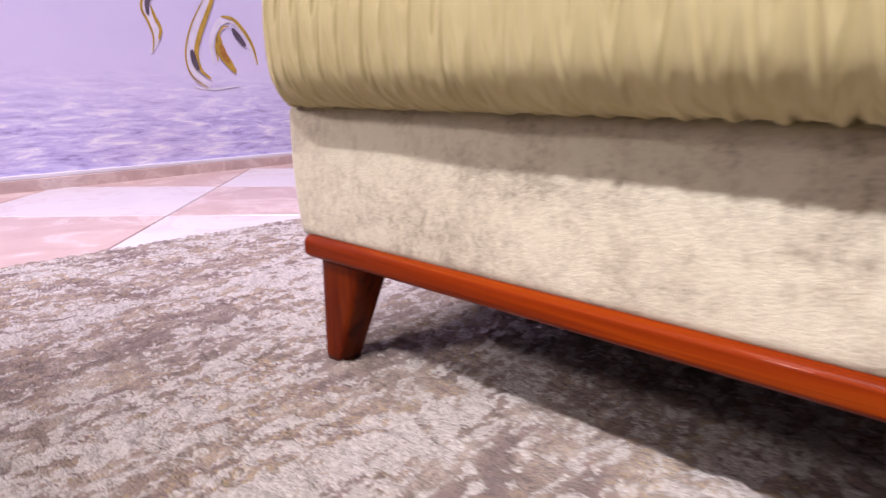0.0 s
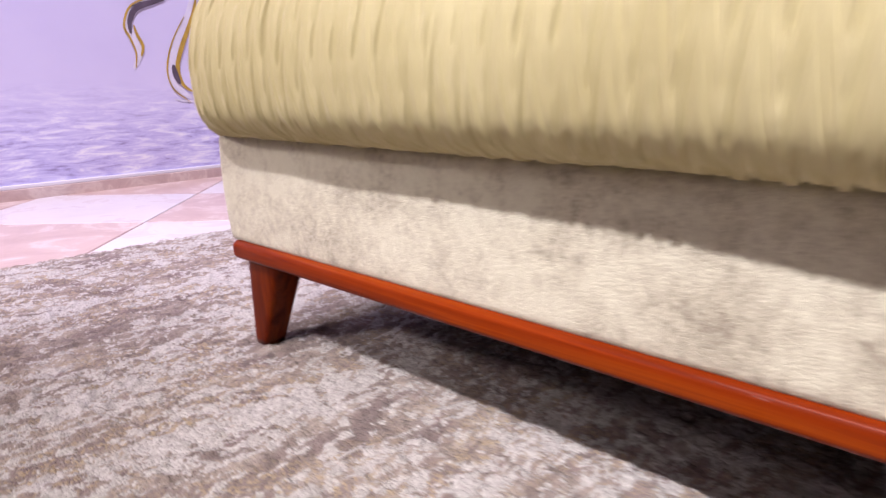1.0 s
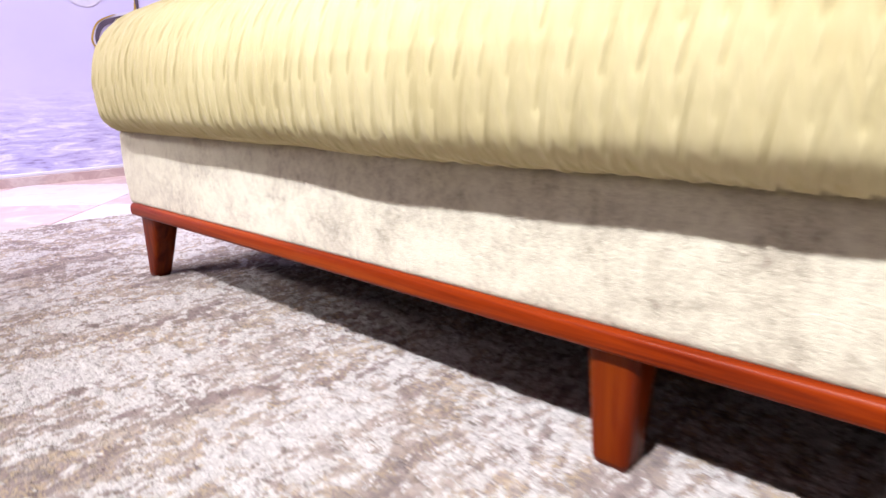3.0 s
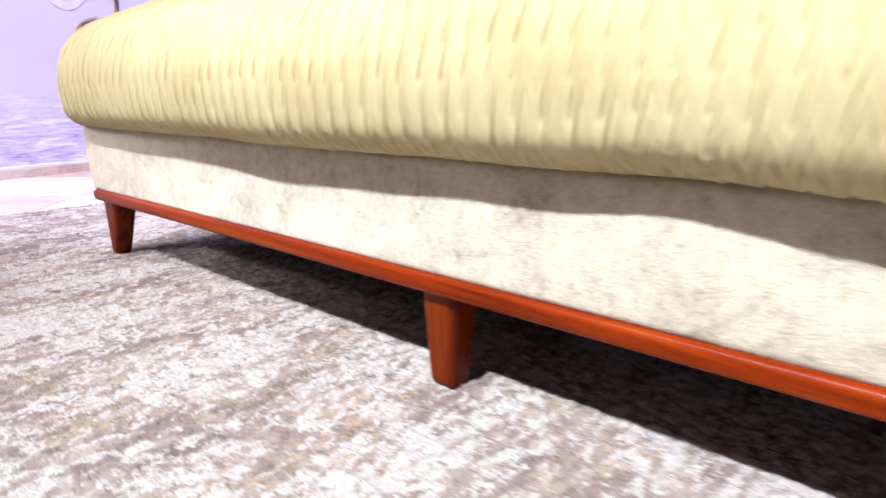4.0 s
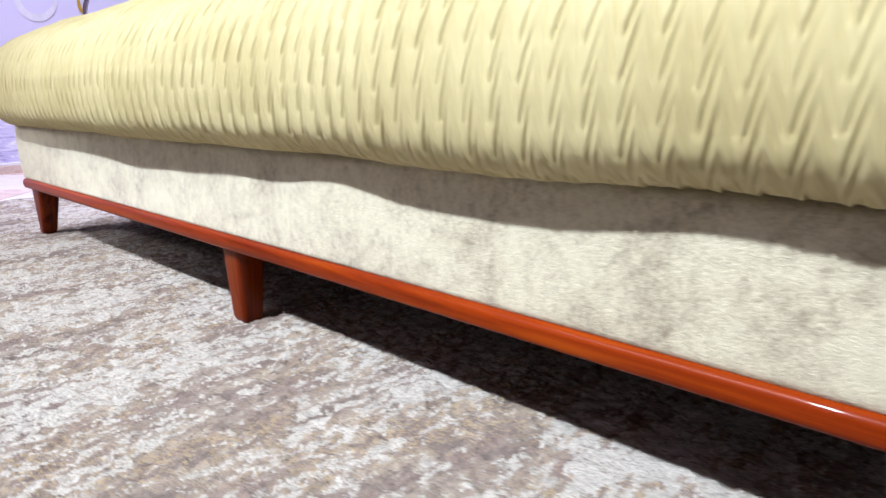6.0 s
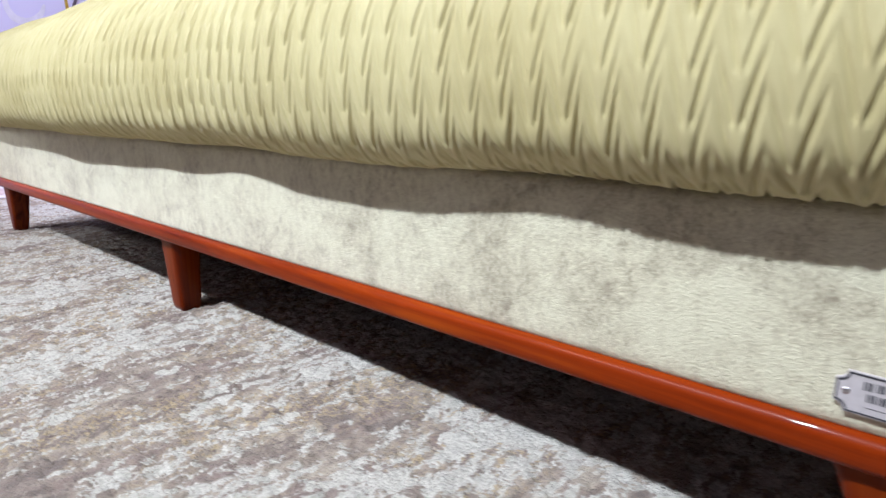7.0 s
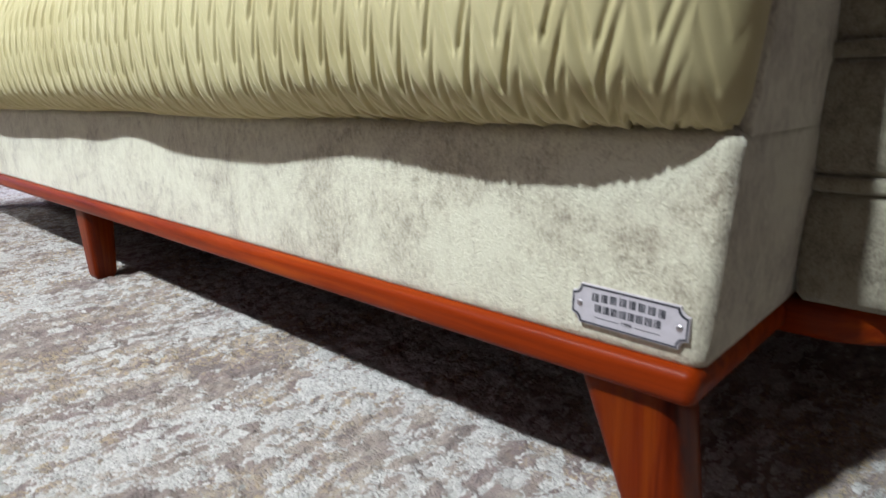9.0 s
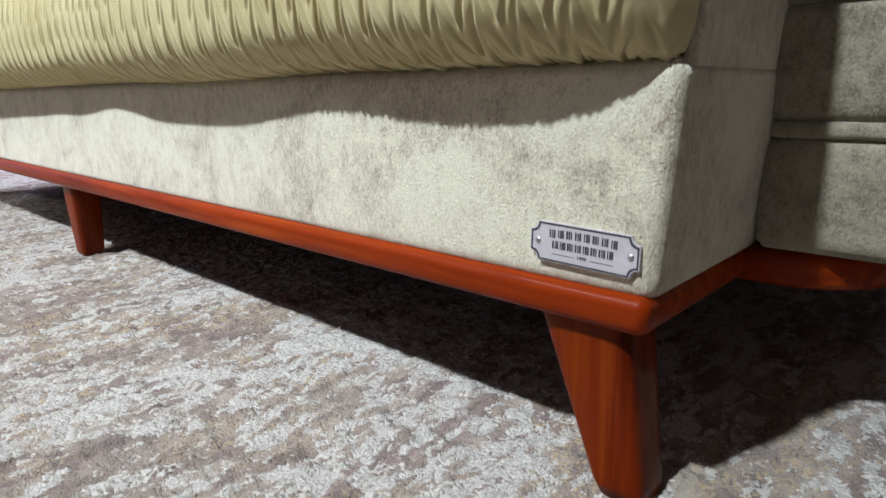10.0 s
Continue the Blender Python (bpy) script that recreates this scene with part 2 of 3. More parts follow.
skirting = setting("baseboard", box(0.001, 0.016, -5.4, 2.4, FLOOR_Z - 0.003, FLOOR_Z + 0.034, 0.002, 2), SKIRT, "tan marble baseboard along the mural wall")
skirting.matrix_world = WALL
trim = setting("trim", box(0.001, 0.009, -5.4, 2.4, FLOOR_Z + 0.0345, FLOOR_Z + 0.047, 0.002, 2), TRIM_WHITE, "thin white trim strip above the marble baseboard")
trim.matrix_world = WALL
setting("wall_north", box(-2.2, 5.2, 2.2, 2.4, FLOOR_Z - 0.1, 4.5), WHITE_PAINT, "plain greige painted showroom wall")
setting("wall_east", box(5.2, 5.4, -5.2, 2.4, FLOOR_Z - 0.1, 4.5), WHITE_PAINT, "plain greige painted showroom wall")
setting("wall_south", box(-2.2, 5.4, -5.4, -5.2, FLOOR_Z - 0.1, 4.5), WHITE_PAINT, "plain greige painted showroom wall")
setting("ceiling", box(-2.4, 5.4, -5.4, 2.4, 4.5, 4.7), WHITE_PAINT, "plain greige painted showroom ceiling")


# ---- the rug ----
def make_rug():
    x = np.r_[np.arange(-0.665, 2.35, 0.0034), np.arange(2.36, 3.2, 0.03)]
    y = np.r_[np.arange(-2.2, -0.5, 0.03), np.arange(-0.49, 0.42, 0.0036), np.arange(0.43, 1.5, 0.03)]
    nx, ny = len(x), len(y)
    g = np.zeros((ny, nx, 3))
    g[..., 0], g[..., 1] = np.meshgrid(x, y)
    rng = np.random.RandomState(4)
    pile = rng.normal(0, 1, (ny, nx))
    clump = rng.normal(0, 1, (ny, nx))
    for _ in range(3):
        clump = (clump + np.roll(clump, 1, 0) + np.roll(clump, -1, 0) + np.roll(clump, 1, 1) + np.roll(clump, -1, 1)) / 5
    g[..., 2] = np.clip(0.0010 * pile + 0.0055 * clump, -0.004, 0.0026) + 0.0006
    edge = np.minimum(g[..., 0] - x[0], 1.0)
    g[..., 2] -= 0.008 * np.exp(-edge / 0.006)
    g[..., 0] += np.where(edge < 0.001, rng.uniform(-0.004, 0.004, (ny, nx)), 0)
    ob = grid_part("rug", g, RUG)
    return tagged(ob, "mottled taupe and ivory low-pile rug lying on marble tiles", "rug")


make_rug()

# ---- the sofa ----
SOFA_W = 1.93
SEAM_Z = 0.2705
RAIL_Z = 0.14
sofa = tagged(new("sofa"), "cream velvet sofa with pleated yellow seat and red wooden plinth", "sofa")
sofa.location = (0, 0, 0)


def upholstered_box(x0, x1, y0, y1, z0, z1, r, swell, seed, nx=160, nz=26, ny=40, flare=(0.0, 0.0)):
    """A padded block: rounded edges, faces that swell and ripple a little."""
    rows = []
    ts = np.linspace(0, 1, nz)
    corner = 8
    for tz in ts:
        z = z0 + (z1 - z0) * tz
        d = min(z - z0, z1 - z)
        inset = r - math.sqrt(max(0.0, r * r - max(0.0, r - d) ** 2)) if d < r else 0.0
        loop = []
        for (cx, cy, a0) in ((x0, y0, math.pi), (x1, y0, 1.5 * math.pi), (x1, y1, 0.0), (x0, y1, 0.5 * math.pi)):
            sx, sy = (1 if cx == x0 else -1), (1 if cy == y0 else -1)
            for k in range(corner):
                a = a0 + 0.5 * math.pi * k / (corner - 1)
                loop.append((cx + sx * r + (r - inset) * math.cos(a), cy + sy * r + (r - inset) * math.sin(a)))
            nxt = {(x0, y0): nx, (x1, y0): ny, (x1, y1): nx // 4, (x0, y1): ny}[(cx, cy)]
            sides = {(x0, y0): ((x0 + r, y0 + inset), (x1 - r, y0 + inset)), (x1, y0): ((x1 - inset, y0 + r), (x1 - inset, y1 - r)),
                     (x1, y1): ((x1 - r, y1 - inset), (x0 + r, y1 - inset)), (x0, y1): ((x0 + inset, y1 - r), (x0 + inset, y0 + r))}[(cx, cy)]
            for k in range(1, nxt):
                f = k / nxt
                loop.append((sides[0][0] * (1 - f) + sides[1][0] * f, sides[0][1] * (1 - f) + sides[1][1] * f))
        mx, my = (x0 + x1) / 2, (y0 + y1) / 2
        out = []
        for px, py in loop:
            s = swell * math.sin(math.pi * tz)
            w = noise.noise((px * 7 + seed, py * 7, z * 9)) * swell * 0.5 * math.sin(math.pi * tz)
            out.append((px + (0.5 * (s + w) if abs(px - mx) > (x1 - x0) / 2 - r * 1.01 else 0) * (1 if px > mx else -1)
                        + flare[int(px > mx)] * (tz - 1) * (px - mx) / (x1 - x0) * 2,
                        py + ((s + w) if abs(py - my) > (y1 - y0) / 2 - r * 1.01 else 0) * (1 if py > my else -1), z))
        rows.append(out)
    g = np.array(rows)
    bm = sheet(g, True)
    bm.verts.ensure_lookup_table()
    n = g.shape[1]
    bm.faces.new([bm.verts[k] for k in range(n)][::-1])
    bm.faces.new([bm.verts[(nz - 1) * n + k] for k in range(n)])
    return bm


part("base_panel", upholstered_box(-0.0245, SOFA_W + 0.005, 0.0, 0.80, RAIL_Z - 0.006, SEAM_Z, 0.010, 0.003, 3, flare=(0.015, 0.008)), CREAM, sofa, "mottled cream velvet base panel")

# plinth rail running round the base
def ring(x0, x1, y0, y1, r, n=8, long=60):
    """A rounded rectangle seen from above."""
    out = []
    for cx, cy, a0 in ((x0 + r, y0 + r, 180), (x1 - r, y0 + r, 270), (x1 - r, y1 - r, 0), (x0 + r, y1 - r, 90)):
        out += [(cx + r * math.cos(radians(a0 + 90 * k / n)), cy + r * math.sin(radians(a0 + 90 * k / n))) for k in range(n + 1)]
    return out


def rail_round(x0, x1, y0, y1, z0, z1, r, depth, corner):
    """A rail of rounded section that runs round a rectangle."""
    section = [(-depth, z0)]
    for a in range(-90, 91, 15):
        section.append((-r + r * math.cos(radians(a)), (z0 + r if a < 0 else z1 - r) + r * math.sin(radians(a))))
    section.append((-depth, z1))
    rows = []
    for o, z in section:
        rows.append([(x, y, z) for x, y in ring(x0 - o, x1 + o, y0 - o, y1 + o, max(0.0008, corner + o))])
    bm = sheet(np.array(rows), True)
    bmesh.ops.recalc_face_normals(bm, faces=bm.faces[:])
    return bm


part("plinth_rail", rail_round(0.003, SOFA_W - 0.003, -0.008, 0.80, 0.1164, RAIL_Z - 0.0005, 0.0080, 0.05, 0.0085), WOOD_X, sofa, "glossy red-orange wooden rail")
part("underside", box(0.03, SOFA_W - 0.03, 0.032, 0.76, 0.121, 0.1285), STRAP_DARK, sofa, "black cloth underside")


def leg(top, bottom):
    """A tapered leg between two rounded rectangles, each (x0, x1, y0, y1)."""
    rows = []
    for f in np.linspace(0, 1, 14):
        z = 0.118 * (1 - f) + 0.0 * f
        a = [p * (1 - f) + q * f for p, q in zip(top, bottom)]
        tuck = 0.0015 if f > 0.97 else 0
        loop = superloop(40, (a[1] - a[0]) / 2 - tuck, (a[3] - a[2]) / 2 - tuck, 5)
        rows.append([(x + (a[0] + a[1]) / 2, y + (a[2] + a[3]) / 2, z) for x, y in loop])
    g = np.array(rows)
    bm = sheet(g, True)
    bm.verts.ensure_lookup_table()
    n = g.shape[1]
    bm.faces.new([bm.verts[(len(rows) - 1) * n + k] for k in range(n)])
    bmesh.ops.recalc_face_normals(bm, faces=bm.faces[:])
    return bm


for back in (0.0, 0.70):
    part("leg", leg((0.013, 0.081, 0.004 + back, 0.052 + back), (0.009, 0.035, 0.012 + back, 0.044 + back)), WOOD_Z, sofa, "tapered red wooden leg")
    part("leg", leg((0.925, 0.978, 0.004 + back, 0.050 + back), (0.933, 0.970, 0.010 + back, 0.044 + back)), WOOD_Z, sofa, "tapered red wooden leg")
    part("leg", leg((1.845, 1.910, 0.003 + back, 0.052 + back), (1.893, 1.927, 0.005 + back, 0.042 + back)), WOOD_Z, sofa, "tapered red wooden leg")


# pleated seat
def seat_profile(n):
    """Side view of the seat, from the seam below to the top at the back: (y, z) at even steps of length, and that length."""
    ctrl = [(0.014, 0.2675), (-0.018, 0.2705), (-0.040, 0.283), (-0.052, 0.303), (-0.057, 0.345), (-0.048, 0.395), (-0.018, 0.437), (0.035, 0.464), (0.11, 0.484),
            (0.25, 0.498), (0.45, 0.502), (0.66, 0.49)]
    pts = []
    c = [ctrl[0]] + ctrl + [ctrl[-1]]
    for i in range(1, len(c) - 2):
        p0, p1, p2, p3 = (np.array(q) for q in c[i - 1:i + 3])
        for f in np.linspace(0, 1, 24, endpoint=False):
            pts.append(0.5 * (2 * p1 + (p2 - p0) * f + (2 * p0 - 5 * p1 + 4 * p2 - p3) * f ** 2 + (3 * p1 - p0 - 3 * p2 + p3) * f ** 3))
    pts.append(np.array(ctrl[-1]))
    pts = np.array(pts)
    s = np.r_[0, np.cumsum(np.linalg.norm(np.diff(pts, axis=0), axis=1))]
    u = np.linspace(0, 1, n) ** 1.25 * s[-1]
    return np.stack([np.interp(u, s, pts[:, 0]), np.interp(u, s, pts[:, 1])], 1), u


PITCH, ROW, REACH = 0.0261, 0.0268, 1.95   # columns and rows of the pointed tucks


def make_seat():
    nu, nv = 3900, 255
    prof, s = seat_profile(nv)
    x0, x1 = -0.024, SOFA_W + 0.003
    u = np.linspace(0, 1, nu)
    x = x0 + (x1 - x0) * u
    X, S = np.meshgrid(x, s)
    Y, Z = np.repeat(prof[:, :1], nu, 1), np.repeat(prof[:, 1:], nu, 1)
    ty, tz = np.gradient(prof[:, 0]), np.gradient(prof[:, 1])
    ln = np.hypot(ty, tz)
    NY, NZ = np.repeat((-tz / ln)[:, None], nu, 1), np.repeat((ty / ln)[:, None], nu, 1)
    # broad lumps of the filling
    lump = 0.0035 * np.sin(X * 9.5 + 0.6) + 0.0025 * np.sin(X * 17 + 2.0 + S * 6) + 0.0012 * np.sin(X * 29 + 1)
    lump *= 0.4 + 0.6 * np.clip((X - 0.7) / 0.5, 0, 1)
    crown = 0.03 * np.sin(np.clip((X - x0) / (x1 - x0), 0, 1) * np.pi) ** 0.6
    # gathered tucks: columns of pointed tongues, each hanging over the one below it
    s0 = np.interp(0.3085, prof[:90, 1], s[:90])

    def chance(c, r, k):
        v = np.sin(c * 12.9898 + r * 78.233 + k * 37.7) * 43758.5453
        return v - np.floor(v) - 0.5

    q = (S - s0) / ROW + 0.06 * np.sin(X * 23 + 1.0) + 0.03 * np.sin(X * 61)
    col = np.round((X - 1.8745) / PITCH)
    q = q + 0.22 * chance(col, 0, 1)
    d = (X - 1.8745) / PITCH - col
    top = np.floor(q)
    tuck = np.zeros(X.shape)
    slack = np.clip((1.35 - X) / 0.9, 0, 1)
    reach = REACH + 1.5 * slack
    for k in (0, 1, 2, 3):
        level = top - k
        up = np.clip((q - level) / (reach + 0.5 * chance(col, level, 3)), 0, 1)
        skew = 0.05 * chance(col, level, 2)
        edge = 0.5 * up ** (1.12 + 0.4 * chance(col, level, 5))
        out = (np.abs(d + skew) - edge) * PITCH
        right = d + skew > 0
        shown = np.clip(up / 0.10, 0, 1) * np.clip((1 - up) / 0.45, 0, 1) ** 0.8
        deep = np.where(right, 0.0025, 0.0024) * (1 + 0.5 * chance(col, level, 4))
        tuck -= deep * np.exp(-((out - 0.0007) / np.where(out < 0.0007, 0.0009, 0.0021)) ** 2) * shown
        if k == 0:
            tip = np.exp(-(up / 0.28) ** 2) * np.clip(up / 0.05, 0, 1)
            tuck += 0.0010 * tip * np.exp(-(np.maximum(out, 0) / 0.0012) ** 2)
    low = np.exp(-(S / 0.046) ** 2)
    tuck *= np.clip(S / 0.008, 0.5, 1) * np.clip((x1 - X) / 0.012, 0.7, 1) * (1 + 0.7 * low)
    tuck *= 1 - 0.2 * slack
    crimp = (np.abs(d) - 0.5 * q / reach) * 6 * np.pi + 3 * chance(col, 0, 6)
    tuck += (0.00035 + 0.0007 * slack) * np.sin(crimp) * (0.7 + 0.7 * low)
    tuck += 0.0010 * (1 - 0.6 * slack) * np.exp(-((S - 0.045) / 0.022) ** 2) * np.abs(np.sin(X * np.pi / PITCH * 3.5 + 1.5 * np.sin(X * 57))) * (1 + 0.7 * np.sin(X * 131 + 2 * np.sin(X * 37)))
    tuck[:, 1:-1] = 0.25 * tuck[:, :-2] + 0.5 * tuck[:, 1:-1] + 0.25 * tuck[:, 2:]
    off = tuck + lump * np.clip(S / 0.05, 0, 1)
    Y = Y + NY * off
    Z = Z + NZ * off + crown * np.clip((S - 0.08) / 0.25, 0, 1)
    Y = Y - 0.009 * np.exp(-((X - 0.68) / 0.40) ** 2) * np.clip((S - 0.008) / 0.04, 0, 1) * np.clip((0.24 - S) / 0.1, 0, 1)
    # ends roll back and down
    e0 = np.clip(1 - (X - x0) / 0.10, 0, 1)
    e1 = np.clip(1 - (x1 - X) / 0.11, 0, 1)
    r0, r1 = 1 - np.sqrt(np.clip(1 - e0 ** 2, 0, 1)), 1 - np.sqrt(np.clip(1 - e1 ** 2.2, 0, 1))
    front = np.clip((0.03 - Y) / 0.05, 0, 1)
    Y = Y + front * np.maximum(0.008 - Y, 0) * np.clip(r0 * 0.95 + r1, 0, 1)
    roll = 0.055 * r0 + 0.045 * r1
    Z = Z - roll * np.clip(NZ * 1.2, 0, 1)
    X = X - 0.006 * r1 * np.clip((0.06 - S) / 0.06, 0, 1)
    X = X + 0.0068 * np.clip((X - 1.80) / 0.13, 0, 1) * np.clip((Z - 0.27) / 0.06, 0, 1) ** 0.8
    return np.stack([X, Y, Z], 2)


grid_part("seat_cushion", make_seat(), PLEAT, sofa, "pale yellow gathered and pleated seat cover")


def seat_side(x, sign):
    """The plain end panel of the seat, padded."""
    prof, s = seat_profile(60)
    prof = prof.copy()
    prof[:, 0] = np.maximum(prof[:, 0], 0.013)
    prof[:2, 1] = 0.2635
    rows = []
    for k, f in enumerate(np.linspace(0, 1, 8)):
        inset = 0.006 * (1 - math.cos(f * math.pi / 2))
        depth = 0.0065 * math.sin(f * math.pi / 2)
        cy, cz = 0.33, 0.37
        ring = []
        for y, z in prof:
            d = math.hypot(y - cy, z - cz)
            lean = 0.0068 * min(1.0, max(0.0, (z - 0.27) / 0.06)) if sign > 0 else 0.0
            ring.append((x + lean + sign * depth, y + (cy - y) / d * inset, z + (cz - z) / d * inset * 0.6))
        ring.append((x + sign * depth, 0.66, 0.2635))
        rows.append(ring)
    g = np.array(rows)
    bm = sheet(g)
    bm.verts.ensure_lookup_table()
    n = g.shape[1]
    bm.faces.new([bm.verts[(len(rows) - 1) * n + k] for k in range(n)])
    bmesh.ops.recalc_face_normals(bm, faces=bm.faces[:])
    return bm


part("seat_end_panel", seat_side(SOFA_W - 0.002, 1), CREAM, sofa, "cream velvet end panel of the seat")
part("seat_end_panel", seat_side(-0.0145, -1), CREAM, sofa, "cream velvet end panel of the seat")
part("seat_back_panel", box(-0.01, SOFA_W - 0.006, 0.645, 0.80, 0.262, 0.488, 0.012, 4), CREAM, sofa, "cream velvet back panel of the seat")

# arm set back beside the seat, in three padded bands with rolled welts
ARM_Y, ARM_X0, ARM_X1 = 0.156, SOFA_W + 0.002, SOFA_W + 0.20
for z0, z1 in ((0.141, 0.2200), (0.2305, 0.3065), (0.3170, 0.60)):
    part("arm_band", upholstered_box(ARM_X0, ARM_X1, ARM_Y, 0.80, z0, z1, 0.0045, 0.003, z0 * 40, 40, 14, 30), CREAM_DIMMED, sofa, "cream velvet band of the arm")
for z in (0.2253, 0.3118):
    part("arm_welt", box(ARM_X0 + 0.001, ARM_X1 - 0.001, ARM_Y - 0.0015, 0.79, z - 0.0057, z + 0.0057, 0.0042, 5), CREAM_DIMMED, sofa, "rolled cream velvet welt")
part("arm_rail", rail_round(SOFA_W - 0.10, SOFA_W + 0.085, ARM_Y + 0.004, 0.79, 0.1125, 0.1405, 0.008, 0.05, 0.07), WOOD_X, sofa, "dark red wooden rail under the arm")


# maker's badge
def make_badge():
    w, h, notch, th = 0.0725, 0.0248, 0.0054, 0.0012

    def outline(inset):
        a, b, r = w / 2 - inset, h / 2 - inset, notch
        pts = []
        for sx, sz, a0 in ((1, 1, 180), (-1, 1, 270), (-1, -1, 0), (1, -1, 90)):
            ring = [(sx * a + r * math.cos(radians(a0 + 90 * k / 6)), sz * b + r * math.sin(radians(a0 + 90 * k / 6))) for k in range(7)]
            pts += ring[::-1]
        return pts

    def slab(inset, y0, y1, hole=None):
        bm = bmesh.new()
        o = outline(inset)
        front = [bm.verts.new((x, y0, z)) for x, z in o]
        back = [bm.verts.new((x, y1, z)) for x, z in o]
        n = len(o)
        if hole is None:
            bm.faces.new(front)
        else:
            inner = [bm.verts.new((x, y0, z)) for x, z in outline(hole)]
            for k in range(n):
                bm.faces.new((front[k], front[(k + 1) % n], inner[(k + 1) % n], inner[k]))
        for k in range(n):
            bm.faces.new((front[k], back[k], back[(k + 1) % n], front[(k + 1) % n]))
        bmesh.ops.recalc_face_normals(bm, faces=bm.faces[:])
        return bm

    place = Matrix.Translation((1.8832, -0.0030, 0.1628)) @ Matrix.Rotation(radians(1.2), 4, "Y")
    plate = part("badge", slab(0, -th, 0.006), PLATE_FACE, sofa, "small silver maker's badge with dark border", False)
    plate.matrix_basis = place
    part("badge_border", slab(0.0006, -th - 0.0003, -th + 0.0002, 0.0016), INK, plate, "thin black border line", False)
    for sx in (-1, 1):
        bm = bmesh.new()
        bmesh.ops.create_uvsphere(bm, u_segments=20, v_segments=10, radius=0.0021, matrix=Matrix.Translation((sx * 0.0308, -th, 0)) @ Matrix.Diagonal((1, 0.55, 1, 1)))
        part("screw", bm, STEEL, plate, "domed steel screw")
    for z, cap, letters, bow in ((0.0052, 0.0050, 8, 0.0010), (-0.0012, 0.0048, 8, 0.0)):
        bm = bmesh.new()
        span = 0.047 if bow else 0.042
        step = span / letters
        for k in range(letters):
            cx = -span / 2 + (k + 0.5) * step
            for n, dx in enumerate((-0.0016, 0.0, 0.0014)):
                wd = (0.0010, 0.0007, 0.0012)[(n + k) % 3]
                bmesh.ops.create_cube(bm, size=1, matrix=Matrix.LocRotScale((cx + dx, -th - 0.0001, z + bow * (1 - (2 * cx / span) ** 2)), None, (wd, 0.0003, cap)))
        part("lettering_bar", bm, INK, plate, "dark engraved lettering bar", False)
    for sx in (-1, 1):
        part("rule_line", box(sx * 0.013 - 0.0075, sx * 0.013 + 0.0075, -th - 0.0002, -th + 0.0001, -0.0072, -0.0069), INK, plate, "", False)
    cu = bpy.data.curves.new("date", "FONT")
    cu.body, cu.size, cu.align_x, cu.align_y, cu.extrude = "1999", 0.0034, "CENTER", "CENTER", 0.0001
    ob = new("date", cu)
    cu.materials.append(INK)
    ob.parent = plate
    ob.matrix_basis = Matrix.Translation((0, -th - 0.0002, -0.0068)) @ Matrix.Rotation(radians(90), 4, "X")


make_badge()


# ---- painted strokes on the mural ----
def stroke(name, pts, width, mat, label, lift):
    """A flat brush stroke on the mural: (along the wall, height) places, thickest in the middle."""
    c = [pts[0]] + pts + [pts[-1]]
    line = []
    for i in range(1, len(c) - 2):
        p0, p1, p2, p3 = (np.array(q, float) for q in c[i - 1:i + 3])
        for f in np.linspace(0, 1, 12, endpoint=False):
            line.append(0.5 * (2 * p1 + (p2 - p0) * f + (2 * p0 - 5 * p1 + 4 * p2 - p3) * f ** 2 + (3 * p1 - p0 - 3 * p2 + p3) * f ** 3))
    line = np.array(line)
    d = np.gradient(line, axis=0)
    d /= np.linalg.norm(d, axis=1)[:, None] + 1e-9
    nrm = np.stack([-d[:, 1], d[:, 0]], 1)
    k = np.linspace(0, 1, len(line))
    wd = width * (0.75 if mat is MURAL_WHITE else 1.0) * (0.25 + 0.75 * np.sin(np.pi * k) ** 0.7)
    g = np.zeros((2, len(line), 3))
    for j, s in enumerate((-0.5, 0.5)):
        q = line + nrm * (s * wd)[:, None]
        g[j, :, 0], g[j, :, 1], g[j, :, 2] = lift, q[:, 0], q[:, 1]
    ob = part(name, sheet(g), mat, wall_mural, label, False)
    return ob


stroke("painted_stroke", [(0.593, 0.397), (0.620, 0.45), (0.603, 0.496), (0.588, 0.541), (0.620, 0.601), (0.685, 0.634), (0.757, 0.657)], 0.042, MURAL_WHITE, "white painted curl", 0.0015)
stroke("painted_stroke", [(0.595, 0.514), (0.596, 0.555), (0.624, 0.600), (0.689, 0.627), (0.738, 0.643)], 0.020, MURAL_DARK, "dark painted curl", 0.003)
stroke("painted_stroke", [(0.624, 0.44), (0.634, 0.475), (0.617, 0.512), (0.607, 0.545)], 0.012, GOLD, "gold painted line", 0.003)
stroke("painted_stroke", [(0.845, 0.66), (0.820, 0.590), (0.764, 0.497), (0.738, 0.402), (0.752, 0.337), (0.812, 0.292)], 0.046, MURAL_WHITE, "white painted curl", 0.0015)
stroke("painted_stroke", [(0.86, 0.66), (0.846, 0.608), (0.804, 0.520), (0.776, 0.461), (0.760, 0.404), (0.775, 0.347), (0.813, 0.319)], 0.018, GOLD, "gold painted line", 0.003)
stroke("painted_stroke", [(0.742, 0.415), (0.749, 0.379), (0.764, 0.345)], 0.022, MURAL_DARK, "dark painted dash", 0.004)
stroke("painted_stroke", [(0.830, 0.37), (0.822, 0.42), (0.830, 0.465), (0.863, 0.515), (0.916, 0.528), (0.967, 0.485), (0.995, 0.426), (1.01, 0.375)], 0.034, MURAL_WHITE, "white painted petal", 0.0015)
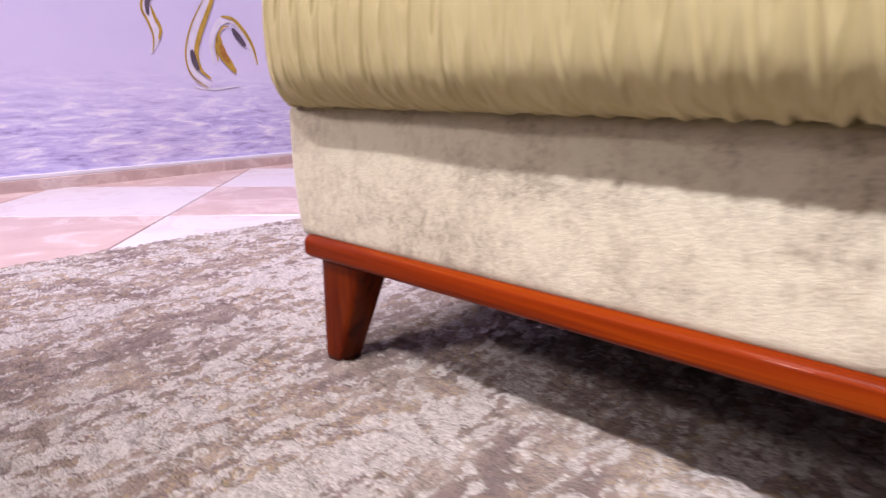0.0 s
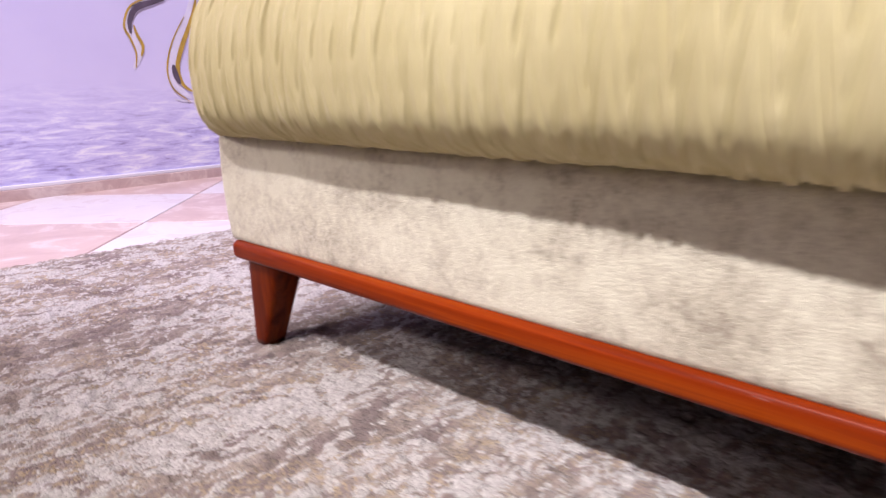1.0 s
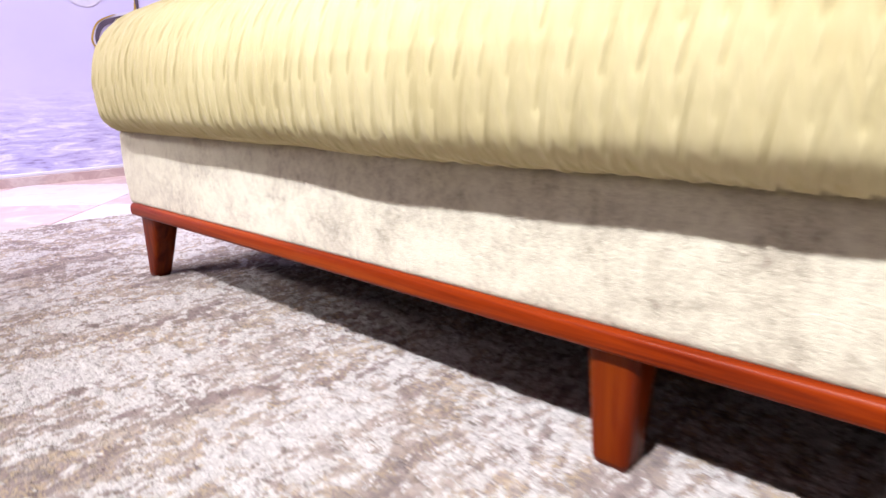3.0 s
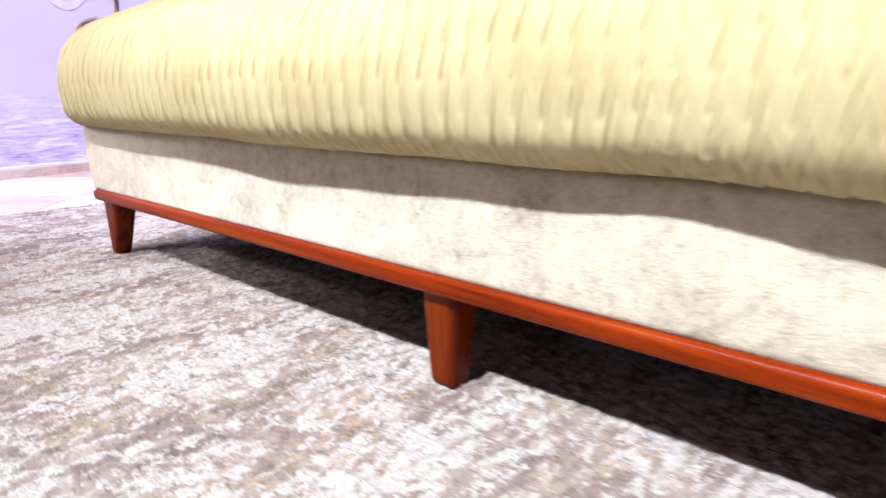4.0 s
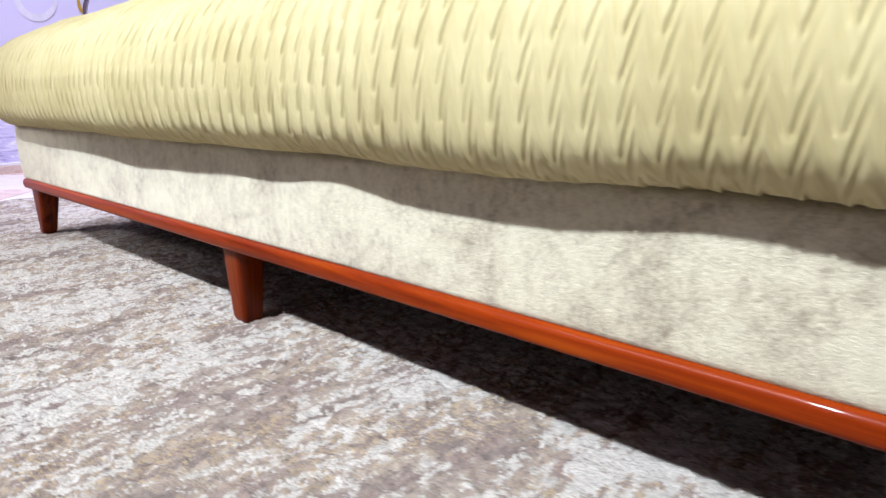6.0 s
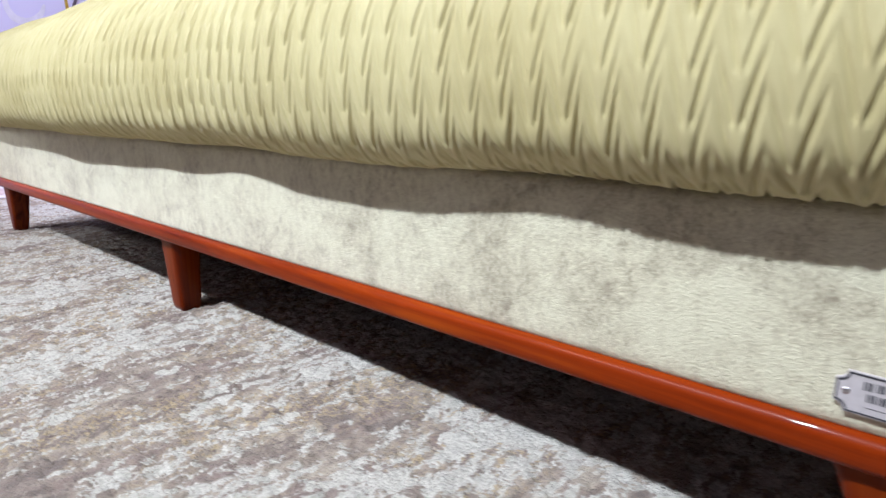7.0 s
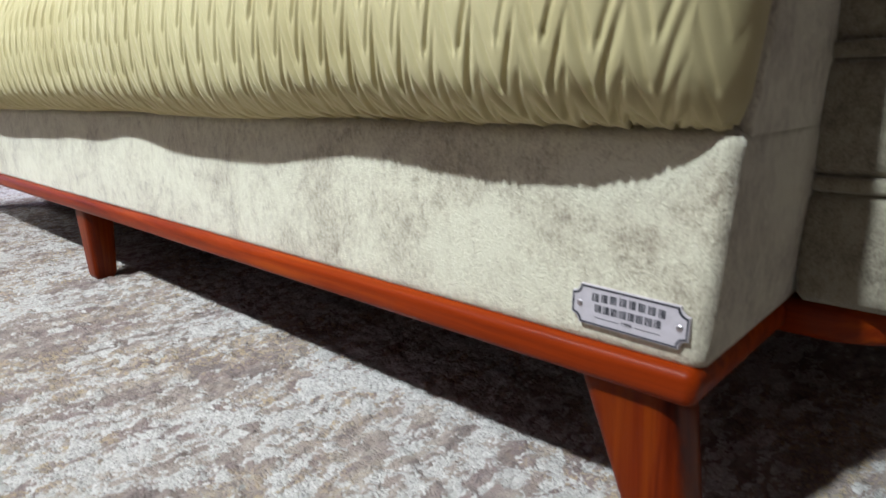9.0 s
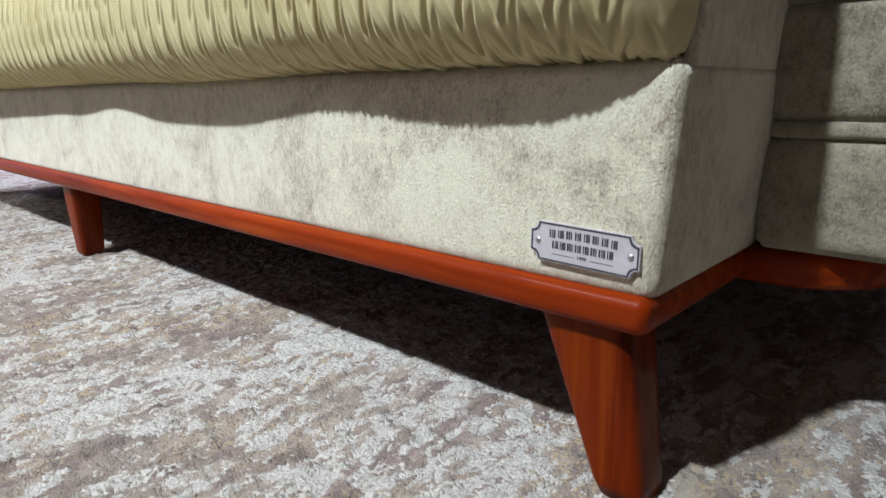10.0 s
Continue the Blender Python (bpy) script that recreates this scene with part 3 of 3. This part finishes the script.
stroke("painted_stroke", [(0.869, 0.536), (0.921, 0.530), (0.970, 0.487), (1.003, 0.435), (1.02, 0.37)], 0.013, GOLD, "gold painted rim", 0.003)
stroke("painted_stroke", [(0.912, 0.498), (0.938, 0.471), (0.970, 0.438)], 0.022, MURAL_DARK, "dark painted dash", 0.004)
stroke("painted_stroke", [(0.856, 0.47), (0.859, 0.419), (0.885, 0.384), (0.920, 0.342)], 0.034, GOLD, "gold painted petal", 0.003)
stroke("painted_stroke", [(0.862, 0.44), (0.872, 0.405), (0.892, 0.378)], 0.026, OCHRE, "ochre painted petal", 0.004)
stroke("painted_stroke", [(0.600, 0.40), (0.606, 0.45), (0.592, 0.496), (0.574, 0.541), (0.606, 0.607), (0.685, 0.645)], 0.008, GOLD, "gold painted rim", 0.003)
stroke("painted_stroke", [(0.806, 0.59), (0.748, 0.497), (0.718, 0.402), (0.735, 0.330), (0.802, 0.280)], 0.006, GOLD, "gold painted rim", 0.003)
stroke("painted_stroke", [(0.846, 0.38), (0.840, 0.42), (0.848, 0.462), (0.874, 0.498), (0.902, 0.505)], 0.008, GOLD, "gold painted rim", 0.003)
stroke("painted_stroke", [(0.735, 0.291), (0.824, 0.284), (0.944, 0.299)], 0.012, MURAL_WHITE, "white painted waterline", 0.0015)
stroke("painted_stroke", [(0.752, 0.83), (0.757, 0.742), (0.774, 0.714), (0.762, 0.66)], 0.018, GOLD, "gold painted stem", 0.003)
stroke("painted_stroke", [(0.815, 0.83), (0.778, 0.739), (0.778, 0.66)], 0.016, MURAL_DARK, "dark painted stem", 0.004)
stroke("painted_stroke", [(0.49, 0.80), (0.493, 0.734), (0.520, 0.690), (0.576, 0.678), (0.629, 0.712), (0.655, 0.763)], 0.045, MURAL_WHITE, "white painted curl", 0.0015)

# ---- floor tiles, laid diagonally ----
def lay_tiles():
    side, joint = 0.48, 0.004
    bm = box(-side / 2 + joint / 2, side / 2 - joint / 2, -side / 2 + joint / 2, side / 2 - joint / 2, -0.006, 0.0, 0.0015, 1)
    meshes = []
    for mat in (TILE_WHITE, TILE_PINK):
        me = bpy.data.meshes.new("tile")
        bm.to_mesh(me)
        me.materials.append(mat)
        meshes.append(me)
    bm.free()
    floor_ob = bpy.data.objects["floor"]
    turn = radians(47)
    ax, ay = Vector((math.cos(turn), math.sin(turn), 0)), Vector((-math.sin(turn), math.cos(turn), 0))
    origin = Vector((-0.947, 0.283, 0))
    for i in range(-9, 16):
        for j in range(-14, 9):
            c = origin + ax * (i + 0.5) * side + ay * (j + 0.5) * side
            if not (-2.1 < c.x < 4.9 and -4.9 < c.y < 2.1):
                continue
            ob = new("tile", meshes[(i + j + 1) % 2])
            ob.parent = floor_ob
            ob.matrix_basis = Matrix.Translation((c.x, c.y, FLOOR_Z)) @ Matrix.Rotation(turn, 4, "Z")


lay_tiles()
